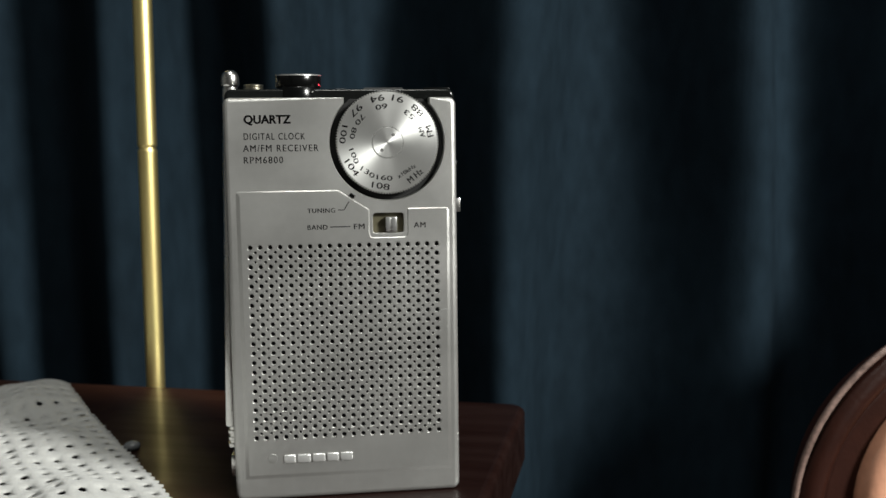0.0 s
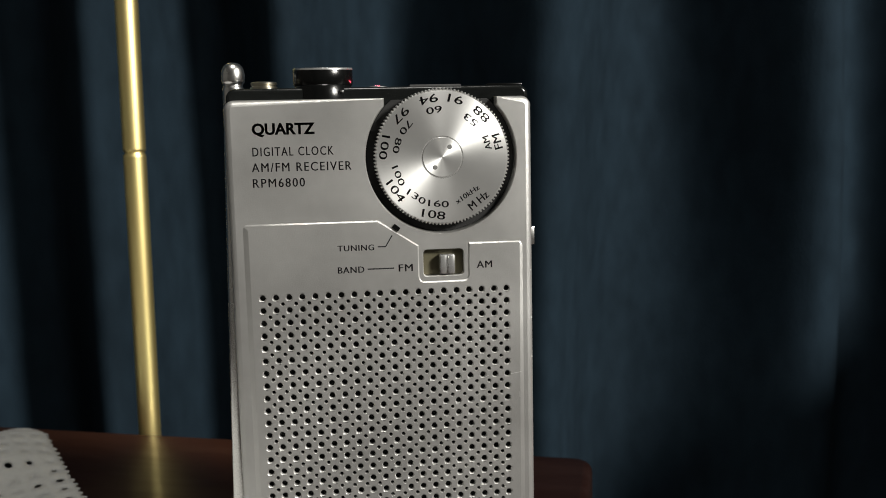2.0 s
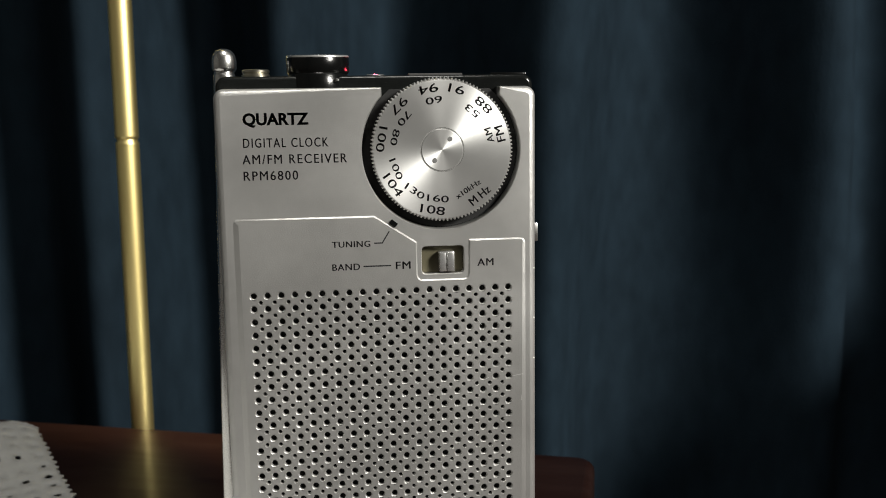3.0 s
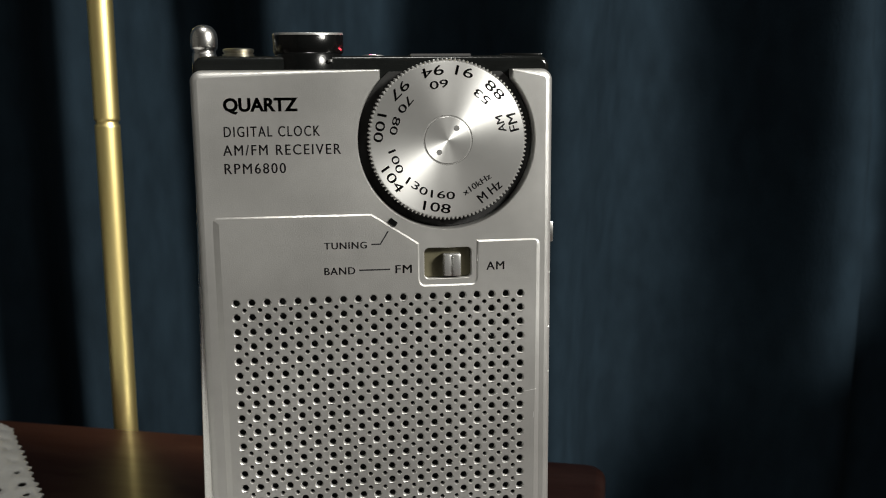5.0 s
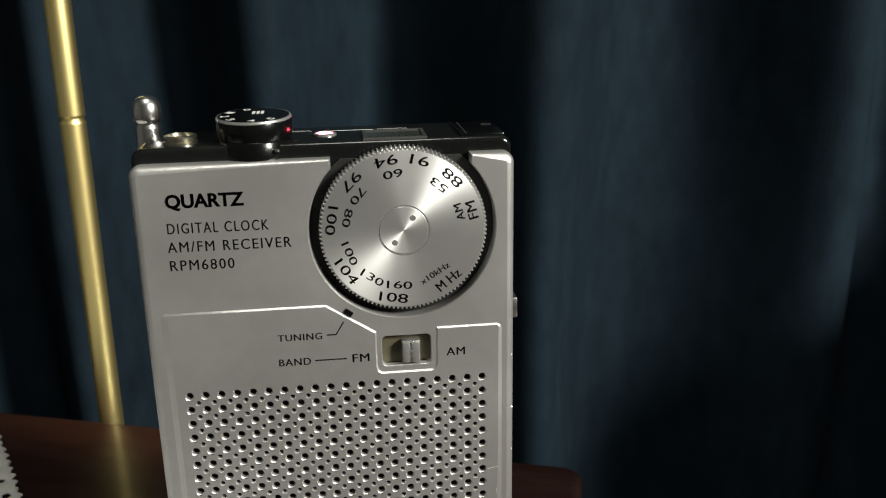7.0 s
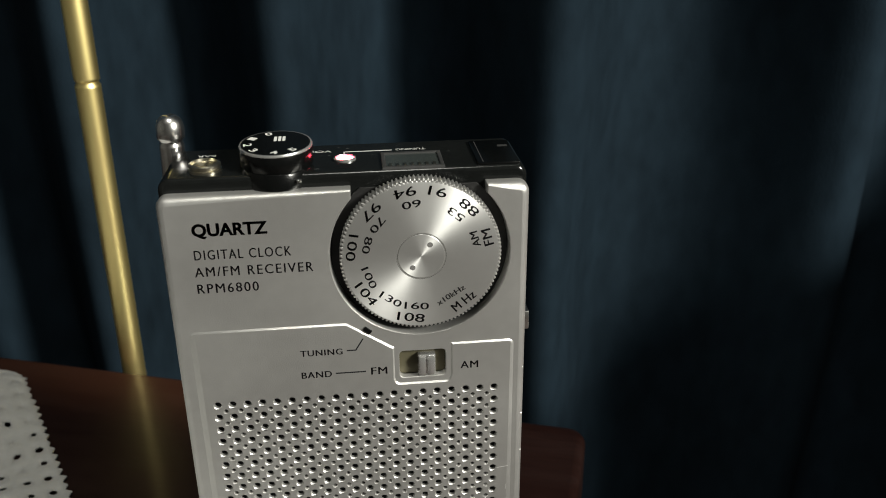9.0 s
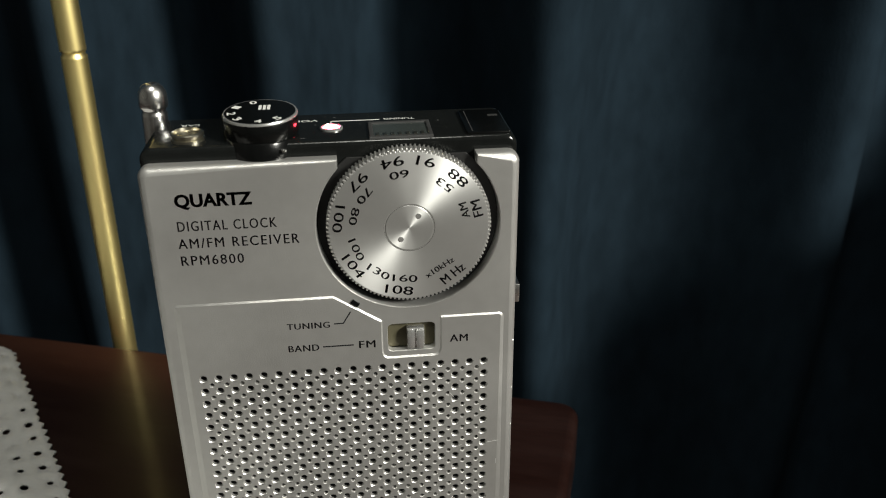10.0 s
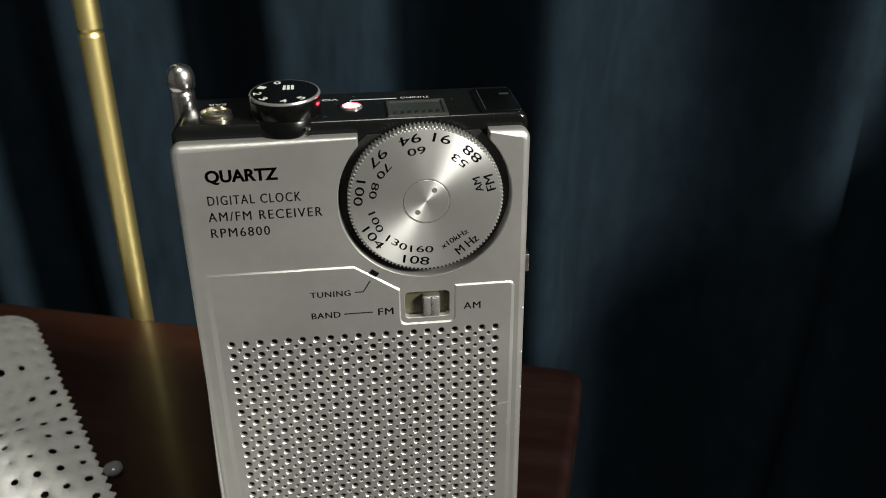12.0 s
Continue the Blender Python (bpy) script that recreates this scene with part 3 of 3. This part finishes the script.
def spun_disc(profile, n):
    bm = bmesh.new()
    rows = [[bm.verts.new((r * math.cos(2 * math.pi * i / n) * MM, y * MM, r * math.sin(2 * math.pi * i / n) * MM)) for i in range(n)] for r, y in profile]
    for a, b in zip(rows, rows[1:]):
        for i in range(n):
            bm.faces.new((a[i], a[(i + 1) % n], b[(i + 1) % n], b[i]))
    bmesh.ops.recalc_face_normals(bm, faces=bm.faces)
    for f in bm.faces:
        if f.normal.y > 0.5:
            f.normal_flip()
    return bm


def grille(gx0, gz0, px, pz, cols, rows):
    """Sheet with staggered large and small holes; each hole has a rounded rim and a wall."""
    bm = bmesh.new()
    y0, hh = -0.22, pz / 4
    n = 16
    def cell(cx, cz, hw, r):
        rim = []
        for k in range(n):
            a = 2 * math.pi * (k + 0.5) / n
            c, s = math.cos(a), math.sin(a)
            f = min(hw / max(abs(c), 1e-6), hh / max(abs(s), 1e-6))
            rim.append((c * f, s * f))
        # put the nearest points into the corners
        for sx, sz in ((1, 1), (-1, 1), (-1, -1), (1, -1)):
            best = min(range(n), key=lambda k: (rim[k][0] - sx * hw) ** 2 + (rim[k][1] - sz * hh) ** 2)
            rim[best] = (sx * hw, sz * hh)
        rings = [[(x, y0, z) for x, z in rim]]
        for rr, y in ((r * 1.12, y0), (r * 1.05, y0 + 0.05), (r * 0.84, y0 + 0.28), (r * 0.79, y0 + 0.95)):
            rings.append([(rr * math.cos(2 * math.pi * (k + 0.5) / n), y, rr * math.sin(2 * math.pi * (k + 0.5) / n)) for k in range(n)])
        vs = [[bm.verts.new(((cx + x) * MM, y * MM, (cz + z) * MM)) for x, y, z in ring] for ring in rings]
        for a, b in zip(vs, vs[1:]):
            for k in range(n):
                bm.faces.new((a[k], a[(k + 1) % n], b[(k + 1) % n], b[k]))
    def plain(x0, x1, z0, z1):
        bm.faces.new([bm.verts.new((x * MM, y0 * MM, z * MM)) for x, z in ((x0, z0), (x1, z0), (x1, z1), (x0, z1))])
    left, right = gx0 - px / 2, gx0 + px * (cols - 0.5)
    for j in range(rows):
        z = gz0 + j * pz
        for i in range(cols):
            cell(gx0 + i * px, z, px / 2, 0.80)
        if j < rows - 1:
            plain(left, left + px / 2, z + hh, z + 3 * hh)
            plain(right - px / 2, right, z + hh, z + 3 * hh)
            for i in range(cols - 1):
                cell(gx0 + (i + 0.5) * px, z + pz / 2, px / 2, 0.485)
    return bm


def top_fittings(t):
    deck = 126.5
    # volume knob
    at = (-12.8, 8.3, 0)
    knob = part("volume_knob", lathe(bmesh.new(), [(6.0, deck + 0.3), (6.6, deck + 0.55), (6.85, deck + 1.0), (6.9, deck + 4.20), (6.7, deck + 4.50)], 64, at=at), BLACK, t, "black volume knob with a bright rim and white figures", smooth=40)
    part("knob_rim", lathe(bmesh.new(), [(6.92, deck + 4.25), (6.92, deck + 4.40), (6.75, deck + 4.68), (6.5, deck + 4.70)], 64, at=at), SILVER_EDGE, knob, smooth=40)
    part("knob_top", lathe(bmesh.new(), [(6.5, deck + 4.60), (6.5, deck + 4.72), (0.1, deck + 4.72)], 48, at=at), BLACK, knob, smooth=40)
    for word, a in (("5", -50), ("4", -90), ("3", -137), ("2", -172), ("1", 150), ("0", 108)):
        r = radians(a)
        lettering("knob_figure", word, WHITE_INK, knob, (at[0] + 5.2 * math.cos(r), at[1] + 5.2 * math.sin(r), deck + 4.76), 1.6, 1.4, a + 90, "top", "centre", 0.02)
    for k in range(3):
        part("knob_bar", block(bmesh.new(), -13.2 + k * 0.8, 9.2, deck + 4.70, -12.65 + k * 0.8, 11.6, deck + 4.77, 0), WHITE_INK, knob)
    # the knob sits a little askew on its round boss
    knob.matrix_local = Matrix.Translation((at[0] * MM, at[1] * MM, deck * MM)) @ pose(0, 0, 0, 3.5) @ Matrix.Translation((-at[0] * MM, -at[1] * MM, -deck * MM))
    part("knob_boss", lathe(bmesh.new(), [(6.5, 123.8), (6.5, deck + 0.3), (6.3, deck + 0.55), (4.0, deck + 0.6)], 48, at=(at[0], at[1] - 0.7, 0)), BLACK, t, "glossy round black boss under the knob", smooth=40)
    # earphone jack
    jack = part("earphone_jack", lathe(bmesh.new(), [(3.1, deck - 0.5), (3.1, deck + 0.45), (2.75, deck + 0.6), (2.75, deck + 0.85), (3.0, deck + 1.0), (3.0, deck + 1.4), (2.75, deck + 1.6), (2.4, deck + 1.65), (2.3, deck + 1.1), (1.8, deck + 1.0), (1.7, deck - 1.0)], 40, at=(-26.3, 7.6, 0)), NICKEL, t, "dull nickel earphone jack ring", smooth=40)
    part("jack_hole", lathe(bmesh.new(), [(1.75, deck + 0.05), (1.0, deck + 0.06)], 24, at=(-26.3, 7.6, 0)), BLACK_MATT, jack)
    lettering("print", "EAR", WHITE_INK, t, (-27.2, 16.4, deck + 0.03), 1.2, 3.6, 180, "top", "centre", 0.01)
    lettering("print", "VOL", WHITE_INK, t, (-4.9, 16.2, deck + 0.03), 1.3, 4.6, 180, "top", "centre", 0.01)
    lettering("print", "TUNING", WHITE_INK, t, (13.2, 15.6, deck + 0.03), 1.1, 6.0, 180, "top", "centre", 0.01)
    bm = block(bmesh.new(), -0.25, 15.3, deck, 9.4, 15.6, deck + 0.04, 0)
    part("printed_line", block(bm, -0.25, 13.2, deck, 0.05, 15.6, deck + 0.04, 0), WHITE_INK, t)
    # tuning lamp
    led = part("tuning_lamp", lathe(bmesh.new(), [(2.2, deck - 0.3), (2.2, deck + 0.35), (1.85, deck + 0.5), (1.7, deck + 0.2)], 36, at=(0, 10.7, 0)), SILVER_EDGE, t, "small lit red tuning lamp", smooth=40)
    part("lens", lathe(bmesh.new(), [(1.65, deck), (1.6, deck + 0.3), (1.2, deck + 0.5), (0.6, deck + 0.6), (0.05, deck + 0.62)], 28, at=(0, 10.7, 0)), RED, led, smooth=60)
    # clock window
    frame_loop = [(7.0, 3.4), (18.9, 3.4), (18.9, 13.2), (7.0, 13.2)]
    hole = [(7.8, 4.4), (18.1, 4.4), (18.1, 12.2), (7.8, 12.2)]
    to = lambda x, y, z: (x * MM, z * MM, (deck + 0.35 - y) * MM)
    win = part("clock_window", plate(bmesh.new(), frame_loop, (hole,), 0, 0.5, 0.15, 0.15, steps=2, to=to), DARK_GREY, t, "clock window under smoked glass", smooth=30)
    part("pane", block(bmesh.new(), 7.8, 4.4, deck, 18.1, 12.2, deck + 0.12, 0.05, 1), GLASS_DARK, win)
    for k in range(7):
        part("tick", block(bmesh.new(), 8.4 + k * 1.4, 4.7, deck + 0.1, 8.9 + k * 1.4, 6.2, deck + 0.3, 0), NICKEL, win)
    # raised pad of the clock switch
    pad = part("clock_switch", block(bmesh.new(), 25.2, 3.6, deck - 0.3, 33.4, 18.2, deck + 0.45, 0.3), BLACK, t, smooth=30)
    part("pad_line", block(bmesh.new(), 26.2, 4.2, deck + 0.44, 26.4, 17.4, deck + 0.47, 0), DARK_GREY, pad)
    part("pad_mark", block(bmesh.new(), 30.6, 13.6, deck + 0.44, 32.6, 14.6, deck + 0.48, 0), DARK_GREY, pad)
    part("rivet", lathe(bmesh.new(), [(0.5, deck - 0.2), (0.5, deck + 0.2), (0.3, deck + 0.3)], 14, at=(-8.6, 1.9, -1.0)), CHROME, t, smooth=40)


def antenna(t):
    base, top = Vector((-37.4, 19.0, 19.0)), Vector((-34.6, 22.0, 133.8))
    d = (top - base)
    turn = d.to_track_quat("Z", "Y").to_matrix().to_4x4()
    ob = part("antenna", lathe(bmesh.new(), [(2.5, 0), (2.5, 0.6), (2.5, 97.5), (2.5, 98), (2.3, 98.4), (2.3, 99.2), (2.5, 99.6), (2.5, 100), (2.5, 108.4), (2.5, 108.9), (2.3, 109.1), (2.3, 109.7), (2.65, 110.0), (2.8, 110.4), (2.8, 112.2), (2.6, 113.2), (2.2, 114.0), (1.5, 114.6), (0.7, d.length)], 36), CHROME, t, "chrome telescopic antenna pushed in", smooth=50)
    ob.matrix_local = Matrix.Translation(base * MM) @ turn
    foot = part("antenna_joint", lathe(bmesh.new(), [(2.2, 0), (2.2, 1.0), (1.6, 1.3), (1.6, 2.0), (2.2, 2.3), (2.2, 3.2), (1.6, 3.5), (1.6, 4.2), (2.2, 4.5), (2.2, 5.4), (1.6, 5.7), (1.6, 6.6), (2.4, 6.9)], 24, at=(-37.0, 19, 12)), CHROME, t, smooth=40)
    part("hinge", block(bmesh.new(), -37.6, 10, 4.5, -33.6, 20, 11.5, 0.8), CHROME, t, smooth=40)


pocket_radio()
